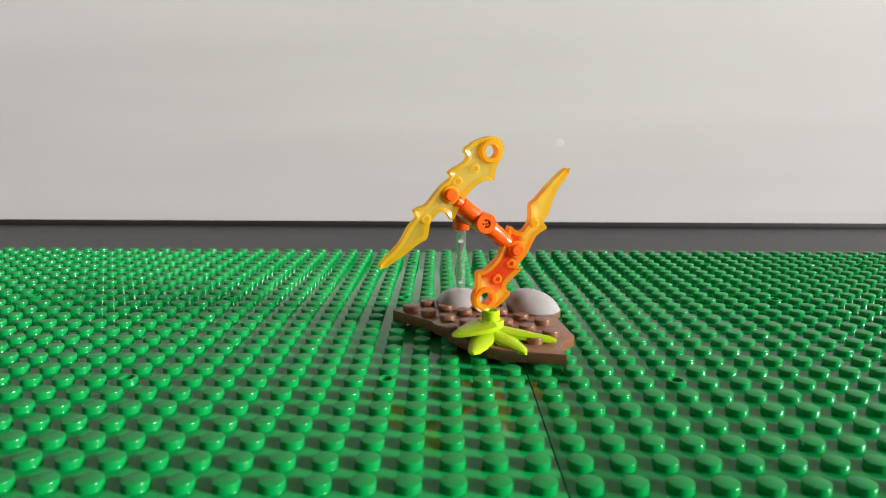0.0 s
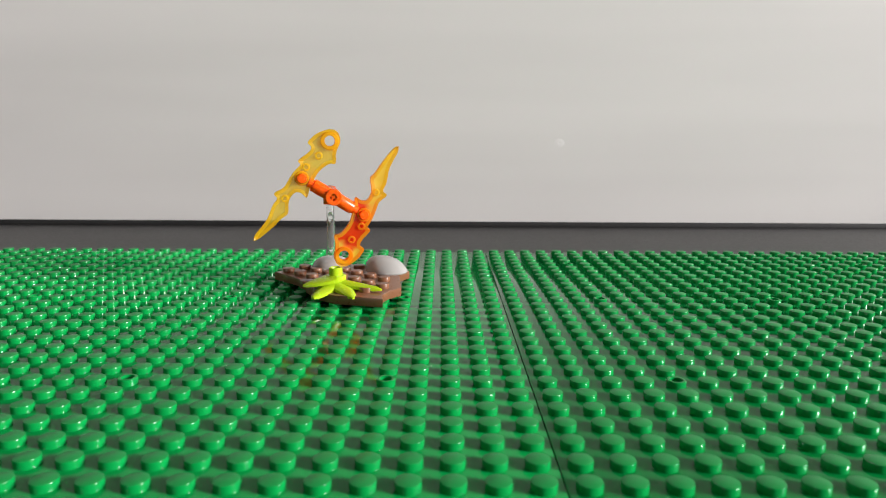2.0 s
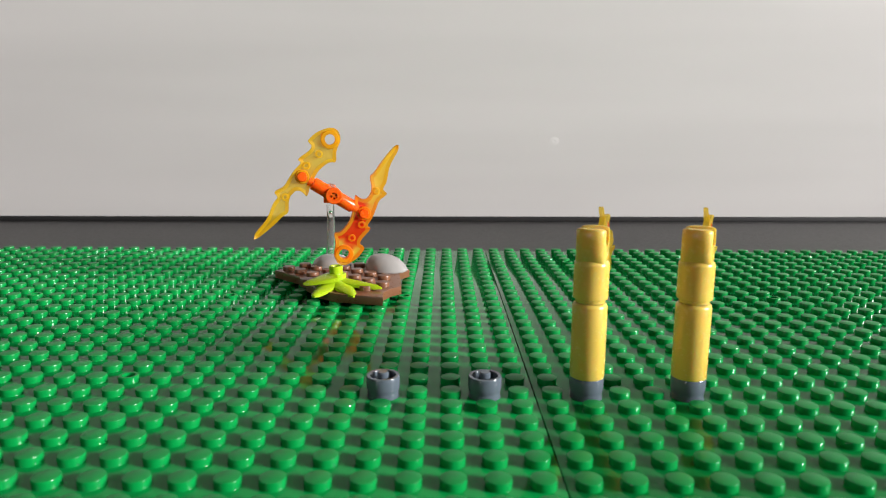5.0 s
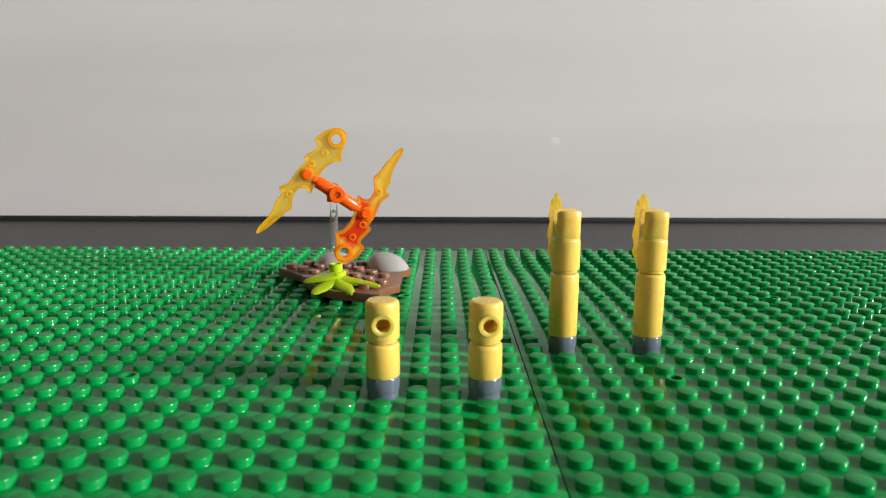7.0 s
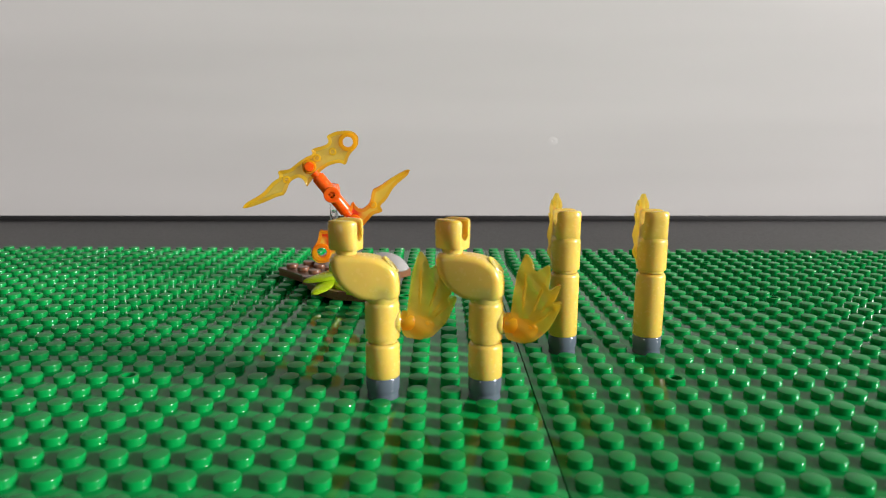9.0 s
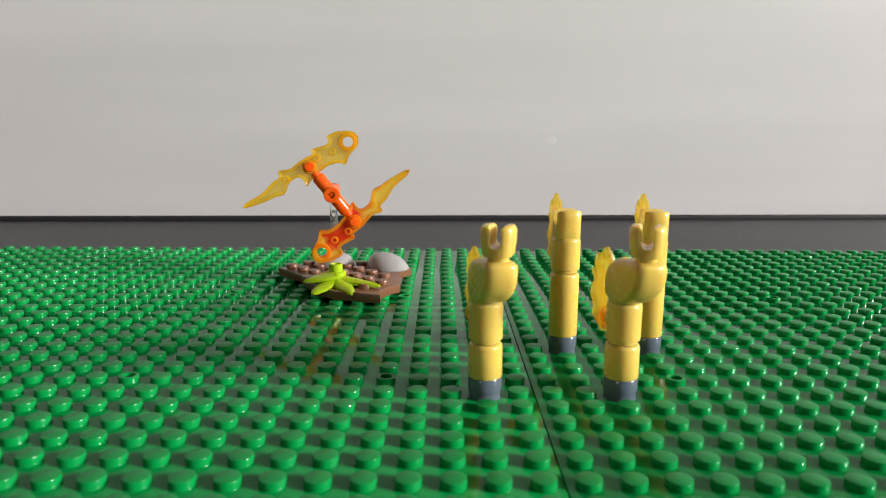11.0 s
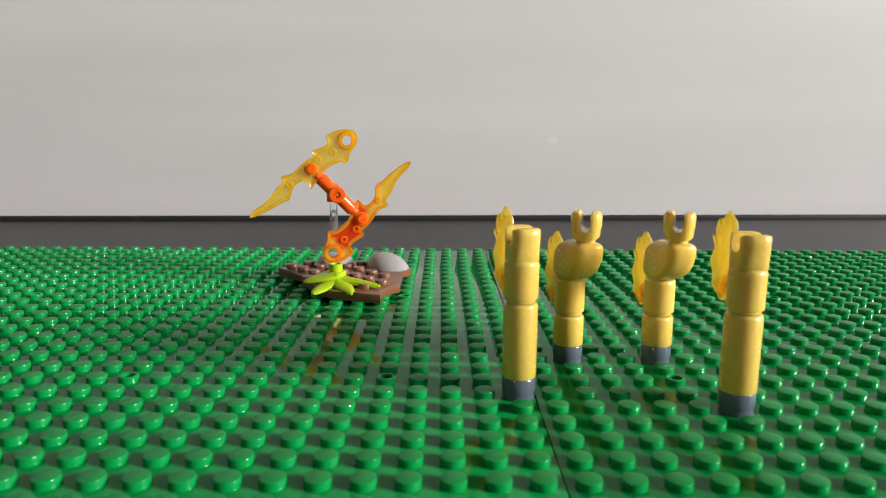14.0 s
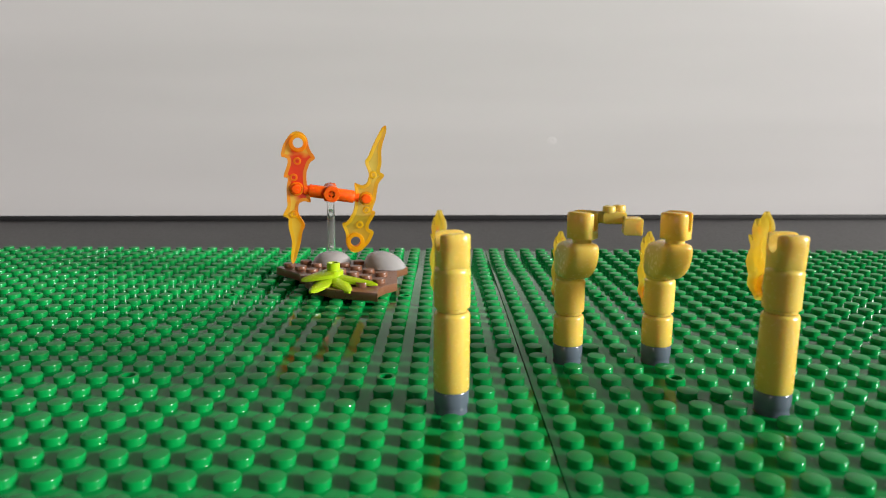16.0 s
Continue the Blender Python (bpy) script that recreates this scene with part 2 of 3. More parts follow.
board = thing("backdrop_board", pose(0, 0.334, -0.002), "large white foam board with a small dent, standing on the table", "board")
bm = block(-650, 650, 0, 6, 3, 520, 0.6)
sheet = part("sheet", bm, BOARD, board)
dent = lathe([(3.6, 0.0), (2.4, 0.04), (1.3, 0.12), (1.0, 0.1), (0.5, 0.02), (0, 0.0)], 24, None, turn(90, 0, 0, 55, 0, 56) @ Matrix.Diagonal((1, 0.8, 1, 1)))
part("dent", dent, BOARD, sheet, "small dent in the white board")
# added black strip: draws the dark shadow line between board and table
part("gap_shade_strip", block(-650, 650, -0.6, 6.4, 0, 3, 0.2), GAP_SHADE, board, "black strip standing in for the shadow gap along the board's lower edge")

# ---- green baseplates ----
P = 8.0
ROWS = range(-3, 29)
plates = []
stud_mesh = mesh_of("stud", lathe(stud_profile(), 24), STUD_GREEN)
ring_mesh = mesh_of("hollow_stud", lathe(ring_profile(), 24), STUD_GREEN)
HOLLOW_X, HOLLOW_ROW = (36, 100, 172, 236), (-2, 6, 16, 24)


def baseplate(side):
    plate = thing("baseplate", pose(0, 0, 0), "bright green studded plastic building plate lying on the black table", "building plate", "baseplates")
    x0, x1 = (0.12, 255.9) if side > 0 else (-255.9, -0.12)
    part("sheet", block(x0, x1, -28, 227.9, -2, 0, 0.15), GREEN, plate)
    rest = bmesh.new()
    spots = [(side * (4 + P * c), P * r, r) for r in ROWS for c in range(32)]
    near = sorted(spots, key=lambda s: math.hypot(s[0] + 15, (s[1] - 10) * 0.6))[:300]
    chosen = set(near)
    for s in spots:
        hollow = abs(s[0]) in HOLLOW_X and s[2] in HOLLOW_ROW
        if s in chosen or hollow:
            ob = new("hollow_stud" if hollow else "stud", ring_mesh if hollow else stud_mesh)
            ob.location = (s[0] * 0.001, s[1] * 0.001, 0)
            ob.parent = plate
        else:
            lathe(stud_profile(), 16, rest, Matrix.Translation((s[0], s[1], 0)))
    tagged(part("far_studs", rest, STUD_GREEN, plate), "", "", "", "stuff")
    return plate


# ---- the flame spinner on its brown plate ----
SPIN_AT = (-9.3, 89.9, -42.0)
POST = (-16.8, 8.4)
REACH, ARM, HUB = 20.0, 13.5, 36.2
PLATE_OUTLINE = [(-3.5, -1.5), (-1.3, -1.55), (-1.0, -1.75), (-0.3, -1.8), (0.0, -2.1), (1.6, -2.5), (2.6, -2.4), (4.5, -1.35), (3.95, -0.85), (3.66, -0.15),
                 (3.62, 0.6), (1.5, 2.5), (1.3, 3.4), (-0.5, 3.4), (-0.6, 2.5), (-3.5, 2.5)]
PLATE_STUDS = [(-3, -1), (-2, -1), (-1, -1), (0, -1), (2, -1), (3, -1), (0, -2), (1, -2), (-3, 0), (-2, 0), (-1, 0), (0, 0), (1, 0), (2, 0), (3, 0),
               (-1, 1), (0, 1), (1, 1), (2, 1), (-1, 2)]
HEAD_SIDE = [(-4.2, -1.2), (-3.1, -2.9), (0.6, -5.3), (5.2, -6.3), (5.5, -3.9), (7.3, -3.5), (12.7, -5.4), (12.8, -3.4), (16.6, -4.1),
             (20.2, -3.9), (23.5, -3.5), (27.1, -5.4), (27.7, -2.8), (30.8, -2.9), (36.5, -0.9), (43.6, -0.9)]
BACK_SIDE = [(45.2, 0.2), (43.8, 1.1), (37.4, 2.2), (32.4, 2.6), (30.2, 3.5), (26.0, 0.3), (22.2, 0.4), (21.2, 2.3), (21.9, 5.3), (17.6, 3.6),
             (11.4, 2.9), (6.8, 4.3), (5.5, 6.6), (2.2, 4.1), (-2.1, 3.3), (-4.2, 1.0)]


def swept(outline):
    """Bends the blade's thin end towards its barbed side."""
    return [(u, v - (1.9 * ((u - 18) / 27) ** 1.6 if u > 18 else 0)) for u, v in outline]


def flame_wing(name, material, thin, parent, half_turn, lean, label):
    """A curved barbed flame with an eyelet; drawn hole to tip, then swung so that its pin hole lies at the arm's end."""
    body = rimmed(rounded(swept(HEAD_SIDE + BACK_SIDE), 2, 0.2), 1.6, 1.25, 0.75, [(0, 0, 1.9)])
    lathe([(1.95, -2.1), (3.1, -2.1), (3.35, -1.8), (3.35, 1.8), (3.1, 2.1), (1.95, 2.1), (1.95, -2.1)], 24, body)
    for u, v, r in ((6.6, -0.2, 1.3), (12.6, -1.5, 1.3), (26.2, -1.2, 1.3)):
        lathe([(r - 0.6, 1.3), (r - 0.5, 1.7), (r, 1.6), (r + 0.15, 1.0)], 16, body, Matrix.Translation((u, v, 0)))
    lathe([(1.9, 1.7), (2.4, 1.7), (2.6, 1.4), (2.6, -1.4), (2.4, -1.7), (1.9, -1.7)], 20, body, Matrix.Translation((16.8, -0.5, 0)))
    a = radians(lean)
    ux, uz = math.cos(a), math.sin(a)
    # u, v to the wheel's x, z; thickness to its y
    place = Matrix(((ux, -uz, 0, 0), (0, 0, -1, 0), (uz, ux, 0, 0), (0, 0, 0, 1)))
    bmesh.ops.transform(body, matrix=Matrix.Translation((ARM, 0, 0)) @ place @ Matrix.Diagonal((1.04, 1.04, 1, 1)) @ Matrix.Translation((-16.8, 0.5, 0)), verts=body.verts[:])
    if half_turn:
        bmesh.ops.transform(body, matrix=turn(0, 180, 0), verts=body.verts[:])
    wing = part(name, body, material, parent, label)
    wing.data.materials.append(thin)
    return wing


def spinner():
    root = thing("flame_spinner", pose(*[c * 0.001 for c in SPIN_AT[:2]], 0, 0, 0, SPIN_AT[2]),
                 "brown studded plate with grey domes and a flame wheel", "toy model")
    plate = part("plate", slab([(x * P, y * P) for x, y in PLATE_OUTLINE], 1.7, 4.9, 0.25), BROWN, root, "reddish brown plastic plate")
    knob = mesh_of("plate_stud", lathe(stud_profile(), 24), BROWN)
    for a, b in PLATE_STUDS:
        ob = new("plate_stud", knob)
        ob.location, ob.parent = (a * P * 0.001, b * P * 0.001, 0.0049), plate
    arc = [(8.2 * math.cos(radians(d)) ** 0.8, 4.9 + 5.4 * math.sin(radians(d))) for d in range(0, 86, 8)]
    part("rock_dome", lathe([(7.6, 4.9)] + [(8.1, 5.2)] + arc[1:] + [(0, 10.3)], 40, None, Matrix.Translation((*POST, 0))), STONE, root, "light grey plastic half dome")
    egg = lathe([(8.3, 4.9), (8.8, 5.4)] + [(8.8 * math.cos(radians(d)) ** 0.85, 4.9 + 6.5 * math.sin(radians(d))) for d in range(10, 86, 8)] + [(0, 11.4)], 40)
    for v in egg.verts:
        k = (v.co.z - 4.9) / 6.5
        v.co.x = v.co.x * 1.08 - 3.0 * k
        v.co.y = v.co.y * 0.95 + 0.6 * k
    bmesh.ops.transform(egg, matrix=turn(0, 0, 25, 5.0, 19.8, 0) @ Matrix.Diagonal((0.92, 0.92, 1, 1)), verts=egg.verts[:])
    part("rock_slope", egg, STONE, root, "light grey plastic sloping rock")
    rod = lathe([(0, 10.1), (1.6, 10.1), (1.6, 33.5), (0, 33.5)], 24, None, Matrix.Translation((*POST, 0)))
    for z, h in ((12.0, 2.2), (25.5, 3.2)):
        lathe([(0, z), (0.4, z + 0.2), (0.6, z + 0.6), (0.6, z + h - 0.5), (0.4, z + h - 0.1), (0, z + h)][::-1], 14, rod, Matrix.Translation((*POST, 0)))
    part("clear_rod", rod, CLEAR, root, "clear plastic rod")
    leaf(root)
    elbow = lathe([(1.5, 31.2), (2.65, 31.2), (2.75, 31.5), (2.75, 37.0), (2.2, 38.4), (0, 39.0)], 28)
    lathe([(0, -2.0), (2.4, -2.0), (2.55, -1.7), (2.55, REACH - 5), (0, REACH - 5)], 28, elbow, turn(90, 0, 0, 0, 0, HUB))
    elbow = part("elbow", elbow, ORANGE, root, "orange plastic elbow holding the wheel")
    wheel = lathe([(1.3, -3.4), (2.9, -3.4), (3.15, -3.1), (3.15, 3.1), (2.9, 3.4), (1.3, 3.4), (1.3, -2.6), (0, -2.6)], 28, None, turn(90, 0, 0))
    block(-1.25, 1.25, -0.35, 0.35, 2.0, 3.0, 0.05, wheel, turn(90, 0, 0))
    block(-0.35, 0.35, -1.25, 1.25, 2.0, 3.0, 0.05, wheel, turn(90, 0, 0))
    for s in (1, -1):
        lathe([(0, 1), (2.5, 1), (2.5, 8.4), (2.35, 8.7), (1.9, 8.8), (1.9, 10.6), (0, 10.6)], 24, wheel, turn(0, 90 * s, 0))
        lathe([(0, -2.6), (1.85, -2.6), (1.85, 2.4), (1.6, 2.9), (0, 3.0)], 24, wheel, turn(90, 0, 0, ARM * s, 0, 0))
    wheel = part("wheel_bar", wheel, ORANGE, root, "orange plastic cross bar")
    flame_wing("flame_wing", AMBER, AMBER_THIN, wheel, False, 86, "translucent yellow flame blade")
    flame_wing("flame_wing", FIERY, FIERY_THIN, wheel, True, 97, "translucent amber flame blade marbled with red")
    return root, elbow, wheel


def leaf(root):
    """Four blunt lime leaves round a tall hollow stud."""
    at = Matrix.Translation((1.465 * P, -1.48 * P, 0.9))
    core = lathe([(3.4, 4.0), (3.7, 4.4), (3.7, 8.6), (3.4, 8.9), (2.5, 8.9), (2.5, 11.5), (2.3, 11.7), (1.7, 11.7), (1.5, 11.4), (1.5, 9.4), (0, 9.4)], 28)
    bmesh.ops.transform(core, matrix=at, verts=core.verts[:])
    core = part("leaf_plant", core, LIME, root, "lime green plastic leaf plant")
    for az, length, wide, tip, root_z, tip_z in ((206, 11.4, 5.2, 0.7, 7.9, 5.8), (246, 13.6, 3.7, 1.1, 5.9, 3.3), (-57, 15.0, 3.3, 1.1, 5.8, 3.5), (-22, 18.0, 2.9, 0.7, 6.1, 5.0)):
        blade = bmesh.new()
        sections = []
        for k in range(10):
            f = k / 9
            w = (wide + (tip - wide) * f ** 1.3 + 0.5 * math.sin(math.pi * f)) * (1 if k < 9 else 0.55)
            x = 0.8 + length * f
            z = root_z + (tip_z - root_z) * f
            t = 1.25 * (1 - 0.35 * f) * (1 if k < 9 else 0.5)
            sections.append([blade.verts.new(c) for c in ((x, -w, z - t * 0.7), (x, -w, z + t * 0.35), (x, -w * 0.75, z + t * 0.75), (x, 0, z + t * 1.25), (x, w * 0.75, z + t * 0.75), (x, w, z + t * 0.35), (x, w, z - t * 0.7), (x, 0, z - t * 0.8))])
        for a, b in zip(sections, sections[1:]):
            for i in range(8):
                blade.faces.new((a[i], a[(i + 1) % 8], b[(i + 1) % 8], b[i]))
        blade.faces.new(sections[0])
        blade.faces.new(sections[-1][::-1])
        bmesh.ops.recalc_face_normals(blade, faces=blade.faces[:])
        bmesh.ops.transform(blade, matrix=at @ turn(0, 0, az + 42), verts=blade.verts[:])
        part("leaf", blade, LIME, core)


# ---- the yellow towers ----


def base_bm():
    return lathe([(3.85, 0.05), (3.8, 0.5), (3.72, 1.1), (3.8, 1.7), (3.93, 2.1), (3.97, 2.5), (3.98, 4.9), (3.8, 5.2), (3.1, 5.2), (2.95, 5.0), (2.95, 3.4), (1.35, 3.4), (1.35, 5.7), (1.1, 6.0), (0, 6.0)], 36)


def shaft_bm(top):
    return lathe([(3.2, 5.25), (3.9, 5.25), (4.0, 5.4), (4.0, top - 0.9), (3.85, top - 0.35), (3.45, top), (2.4, top), (2.3, top + 0.15), (0, top + 0.15)], 36)


def holed_bm(z):
    """A round brick with a pin hole through its side, towards +x."""
    wall = [(4.0, z + 1.1 + 0.55 * k) for k in range(15)]
    bm = lathe([(3.4, z), (3.4, z + 0.7), (3.95, z + 0.9)] + wall + [(3.85, z + 9.4), (3.4, z + 9.8), (0, z + 9.8)], 48)
    mouth = [f for f in bm.faces if f.calc_center_median().x > 2.5 and math.hypot(f.calc_center_median().y, f.calc_center_median().z - z - 4.7) < 1.95]
    bmesh.ops.delete(bm, geom=mouth, context="FACES")
    lathe([(2.75, 3.0), (2.75, 3.9), (2.55, 4.2), (1.8, 4.2), (1.62, 4.05), (1.62, 0.4), (0, 0.4)], 28, bm, turn(0, 90, 0, 0, 0, z + 4.7))
    return bm


def clip_bm(z, tall):
    """An upright clip: a block that widens upwards, with a round-bottomed channel between two thick prongs."""
    low, half, deep, slot, bed, foot, top = (3.5, 4.15, 3.3, 1.75, 4.9, -0.6, 7.3) if tall else (3.5, 3.8, 3.4, 1.3, 4.2, 1.0, 7.8)
    side = [(low - 0.5, foot), (low, foot + 0.6), (low + 0.1, foot + 2.2), (half, bed), (half + 0.05, top - 0.9), (half - 0.5, top - 0.1), (half - 0.9, top), (slot + 0.5, top), (slot * 0.9, top - 0.5)]
    bowl = [(slot * math.cos(radians(d)), bed + slot * math.sin(radians(d))) for d in range(20, -201, -20)]
    outline = side + bowl + [(-a, b) for a, b in reversed(side)]
    bm = bmesh.new()
    layers = []
    for k in range(-8, 9):
        depth_at = deep * math.sin(k * math.pi / 16)
        swell = max(0.22, (1 - abs(math.sin(k * math.pi / 16)) ** 2.4) ** (1 / 2.4))
        drop = 0.5 * abs(math.sin(k * math.pi / 16)) ** 6
        row = []
        for x, h in outline:
            out = max(0.0, abs(x) - slot)
            row.append(bm.verts.new((math.copysign(abs(x) - out + out * swell, x), depth_at, z + h - (drop if h > top - 0.6 else 0))))
        layers.append(row)
    for a, b in zip(layers, layers[1:]):
        for i in range(len(outline)):
            bm.faces.new((a[i], a[(i + 1) % len(outline)], b[(i + 1) % len(outline)], b[i]))
    bm.faces.new(layers[0])
    bm.faces.new(layers[-1][::-1])
    lathe([(2.4, z - 1.2), (2.4, z + 1.4), (0, z + 1.5)], 24, bm)
    if not tall:
        bmesh.ops.transform(bm, matrix=turn(0, 0, 90), verts=bm.verts[:])
    return bm


def elbow_bm():
    """A bent round brick: an upright neck that swells over into a blunt head, with a pin hole in its shoulder."""
    outline = [(4.0, 23.4), (4.1, 27.6), (3.5, 30.6), (1.5, 32.6), (-1.6, 34.0), (-7.6, 34.4), (-11.2, 34.3), (-11.8, 32.8), (-11.3, 30.0), (-9.6, 27.2), (-7.2, 25.2), (-4.3, 23.6)]
    ring = rounded(outline, 2, 0.25)
    bm = bmesh.new()
    layers = []
    for y, k in ((-3.9, 0.68), (-3.82, 0.8), (-3.55, 0.885), (-3.0, 0.945), (-2.1, 0.983), (-1.0, 1.0), (1.0, 1.0), (2.1, 0.983), (3.0, 0.945), (3.55, 0.885), (3.82, 0.8), (3.9, 0.68)):
        flat = 1.0 - (1.0 - k) * 0.9
        layers.append([bm.verts.new((-3.2 + (x + 3.2) * k, y, 29.3 + (z - 29.3) * flat)) for x, z in ring])
    for a, b in zip(layers, layers[1:]):
        for i in range(len(ring)):
            bm.faces.new((a[i], a[(i + 1) % len(ring)], b[(i + 1) % len(ring)], b[i]))
    bm.faces.new(layers[0])
    bm.faces.new(layers[-1][::-1])
    lathe([(3.4, 23.0), (3.75, 23.3), (3.85, 25.6), (3.6, 27.0)], 32, bm)
    lathe([(2.6, -1.2), (2.5, 0.3), (2.3, 0.5), (1.8, 0.45), (1.6, 0.1), (0, 0.1)], 28, bm, turn(0, 48, 0, 1.95, 0, 31.6))
    return bm


TORCH = [(4.4, -2.2), (5.4, -3.6), (8.6, -4.5), (11.9, -3.6), (14.8, -1.0), (16.9, 2.8), (18.1, 6.2), (15.5, 5.2), (16.8, 7.2), (17.7, 10.1), (14.5, 8.1), (15.1, 11.2),
         (14.8, 14.4), (12.1, 12.5), (11.3, 12.3), (10.8, 14.6), (9.1, 16.6), (8.2, 14.8), (7.1, 11.7), (6.3, 6.2), (5.9, 2.2)]


def torch_bm(z):
    """A cupped flame with four tongues, a ridge running up each of them."""
    bm = slab(rounded([(4.4 + (x - 4.4) * 0.95, h) for x, h in TORCH], 2, 0.2), -1.1, 1.1, 0.7, (), 3, None, turn(90, 0, 0, 0, 0, z))
    bmesh.ops.triangulate(bm, faces=[f for f in bm.faces if len(f.verts) > 4])
    bmesh.ops.subdivide_edges(bm, edges=[e for e in bm.edges if e.calc_length() > 2.5], cuts=2, use_grid_fill=True)
    for tip_x, tip_z, r in ((9.0, 15.4, 0.45), (14.4, 13.2, 0.42), (16.9, 9.2, 0.4), (17.1, 5.6, 0.4)):
        root_x, root_z = 8.4 + (tip_x - 8.4) * 0.25, -1.0 + (tip_z + 1.0) * 0.12
        long = math.hypot(tip_x - root_x, tip_z - root_z)
        profile = [(0, 0)] + [(r * math.sin(math.pi * k / 8) ** 0.7, long * k / 8) for k in range(1, 8)] + [(0, long)]
        lathe(profile, 10, bm, turn(0, math.degrees(math.atan2(tip_x - root_x, tip_z - root_z)), 0, root_x, -0.8, z + root_z))
    for v in bm.verts:
        reach = math.hypot(v.co.x - 7.0, v.co.z - z)
        v.co.y *= max(0.4, 1.35 - 0.055 * reach)
        v.co.y += 0.3 * math.sin((v.co.z - z) * 0.9 + v.co.x * 0.7) - 0.018 * (v.co.x - 10.0) ** 2
    return bm


def socket_bm(z):
    bm = lathe([(0, 3.4), (1.55, 3.4), (1.55, 4.4), (2.2, 4.5), (2.4, 4.9), (2.4, 6.6), (2.0, 7.4), (0, 7.8)], 24, None, turn(0, 90, 0, 0, 0, z))
    ball = [(0, -3.4)] + [(2.9 * math.cos(radians(d)), 3.4 * math.sin(radians(d))) for d in range(-75, 76, 15)] + [(0, 3.4)]
    lathe(ball, 24, bm, Matrix.Translation((8.9, -0.1, z - 1.2)) @ Matrix.Diagonal((1.1, 0.45, 0.75, 1)))
    return bm


def connector_bm():
    """A bar with a small double clip and a peg, pushed on sideways."""
    bm = lathe([(0, 0), (1.55, 0), (1.55, 4), (0, 4)], 20, None, turn(0, 90, 0, 1.5, 0, 39.4))
    block(4.6, 10.2, -2.6, 2.6, 38.0, 41.0, 0.5, bm)
    for x, y in ((6.0, -1.2), (8.7, 1.0)):
        lathe([(1.6, 40.8), (1.6, 42.1), (1.4, 42.4), (0, 42.4)], 18, bm, Matrix.Translation((x, y, 0)))
    block(9.2, 13.6, -6.4, -1.6, 35.8, 40.0, 0.5, bm)
    return bm


def tower(x, y, rz, short, label):
    root = thing("tower", pose(x * 0.001, y * 0.001, 0, 0, 0, rz), label, "toy tower", "yellow towers")
    top = 13.4 if short else 23.1
    made = {"base": part("base", base_bm(), SLATE, root, "bluish grey round base brick"),
            "shaft": part("shaft", shaft_bm(top), YELLOW, root),
            "holed": part("pin_hole_brick", holed_bm(top + 0.2), YELLOW, root)}
    if short:
        made["elbow"] = part("elbow_brick", elbow_bm(), YELLOW, root)
        clip = clip_bm(34.4, False)
        made["clip"] = part("clip", clip, YELLOW, root)
    else:
        made["clip"] = part("clip", clip_bm(33.3, True), YELLOW, root)
    made["torch"] = part("flame", torch_bm(top + 4.9), LEMON, root, "translucent yellow flame leaf")
    part("socket", socket_bm(top + 4.9), HONEY, made["torch"], "honey-coloured thick root of the flame")
    return root, made


# ---- what moves, step by step ----
TICK = 1.0 / FPS


def stepped(ob, states):
    """Holds each pose until the next one's time, then jumps within a thirtieth of a second."""
    rows = []
    for (t, m), (nt, _) in zip(states, states[1:] + [(16.0 + TICK, None)]):
        rows.append((t, m))
        if nt - t > 1.5 * TICK:
            rows.append((nt - TICK, m))
    if rows[-1][0] < 16.0:
        rows.append((16.0, states[-1][1]))
    walk(ob, rows)


def waiting(ob, root, slot):
    """Where a piece lies on the table behind the camera until it is put on, in its tower's space."""
    low = min(c[2] for c in ob.bound_box)
    mid = sum(c[0] for c in ob.bound_box) / 8
    return root.matrix_basis.inverted() @ pose(0.03 * slot - 0.25 - mid, -0.42, -0.002 - low)


STILL = pose(0, 0, 0)
SPIN_ROWS = [(0.0, -9.2, 88.9, -42.0), (0.2, -9.3, 89.9, -42.0), (0.4, -8.5, 89.0, -40.0), (0.5, -7.2, 88.3, -38.6), (0.9, -7.0, 88.0, -36.5), (1.2, -6.8, 87.8, -34.5),
             (1.5, -12.5, 87.3, -56.5), (1.6, -12.1, 86.9, -55.7), (1.7, -30.0, 118.7, -48.7), (1.8, -37.5, 136.6, -44.2), (1.9, -50.0, 141.0, -43.5), (2.0, -61.8, 145.6, -42.7),
             (6.3, -61.8, 149.3, -44.8), (15.9, -63.2, 151.3, -44.3)]
# seconds, wheel angle, direction in which its axle points
WHEEL_ROWS = [(0.0, 141, -73), (0.1, 154, -73), (0.2, 160, -73), (0.4, 180, -71), (0.5, 226, -68), (0.6, 231, -68), (0.7, 243, -68), (0.8, 254, -67), (0.8 + TICK, 304, -67), (0.8 + 2 * TICK, 353, -67),
              (0.9, 402, -67), (1.0, 404, -66), (1.1, 441, -65), (1.2, 491, -67), (1.4, 506, -70), (1.5, 502, -90), (1.7, 506, -84), (2.0, 508, -77),
              (6.3, 505, -77), (7.5, 494, -82), (7.6, 488, -82), (11.3, 502, -77), (12.6, 498, -77), (12.9, 496, -77), (13.2, 494, -77), (14.5, 493, -77), (15.6, 491, -77),
              (15.8, 487, -75), (15.8 + TICK, 443, -76), (15.8 + 2 * TICK, 398, -78), (15.9, 351, -79)]


# seconds, distance of the board, its turn
BOARD_ROWS = [(0.0, 0.334, 0), (2.2, 0.341, 0.1), (2.8, 0.346, 1.0), (3.2, 0.3525, 1.5), (5.2, 0.350, 0.7), (7.2, 0.357, 2.1), (10.2, 0.360, 2.9)]


def at_time(rows, t):
    return [r for r in rows if r[0] <= t + 1e-6][-1]


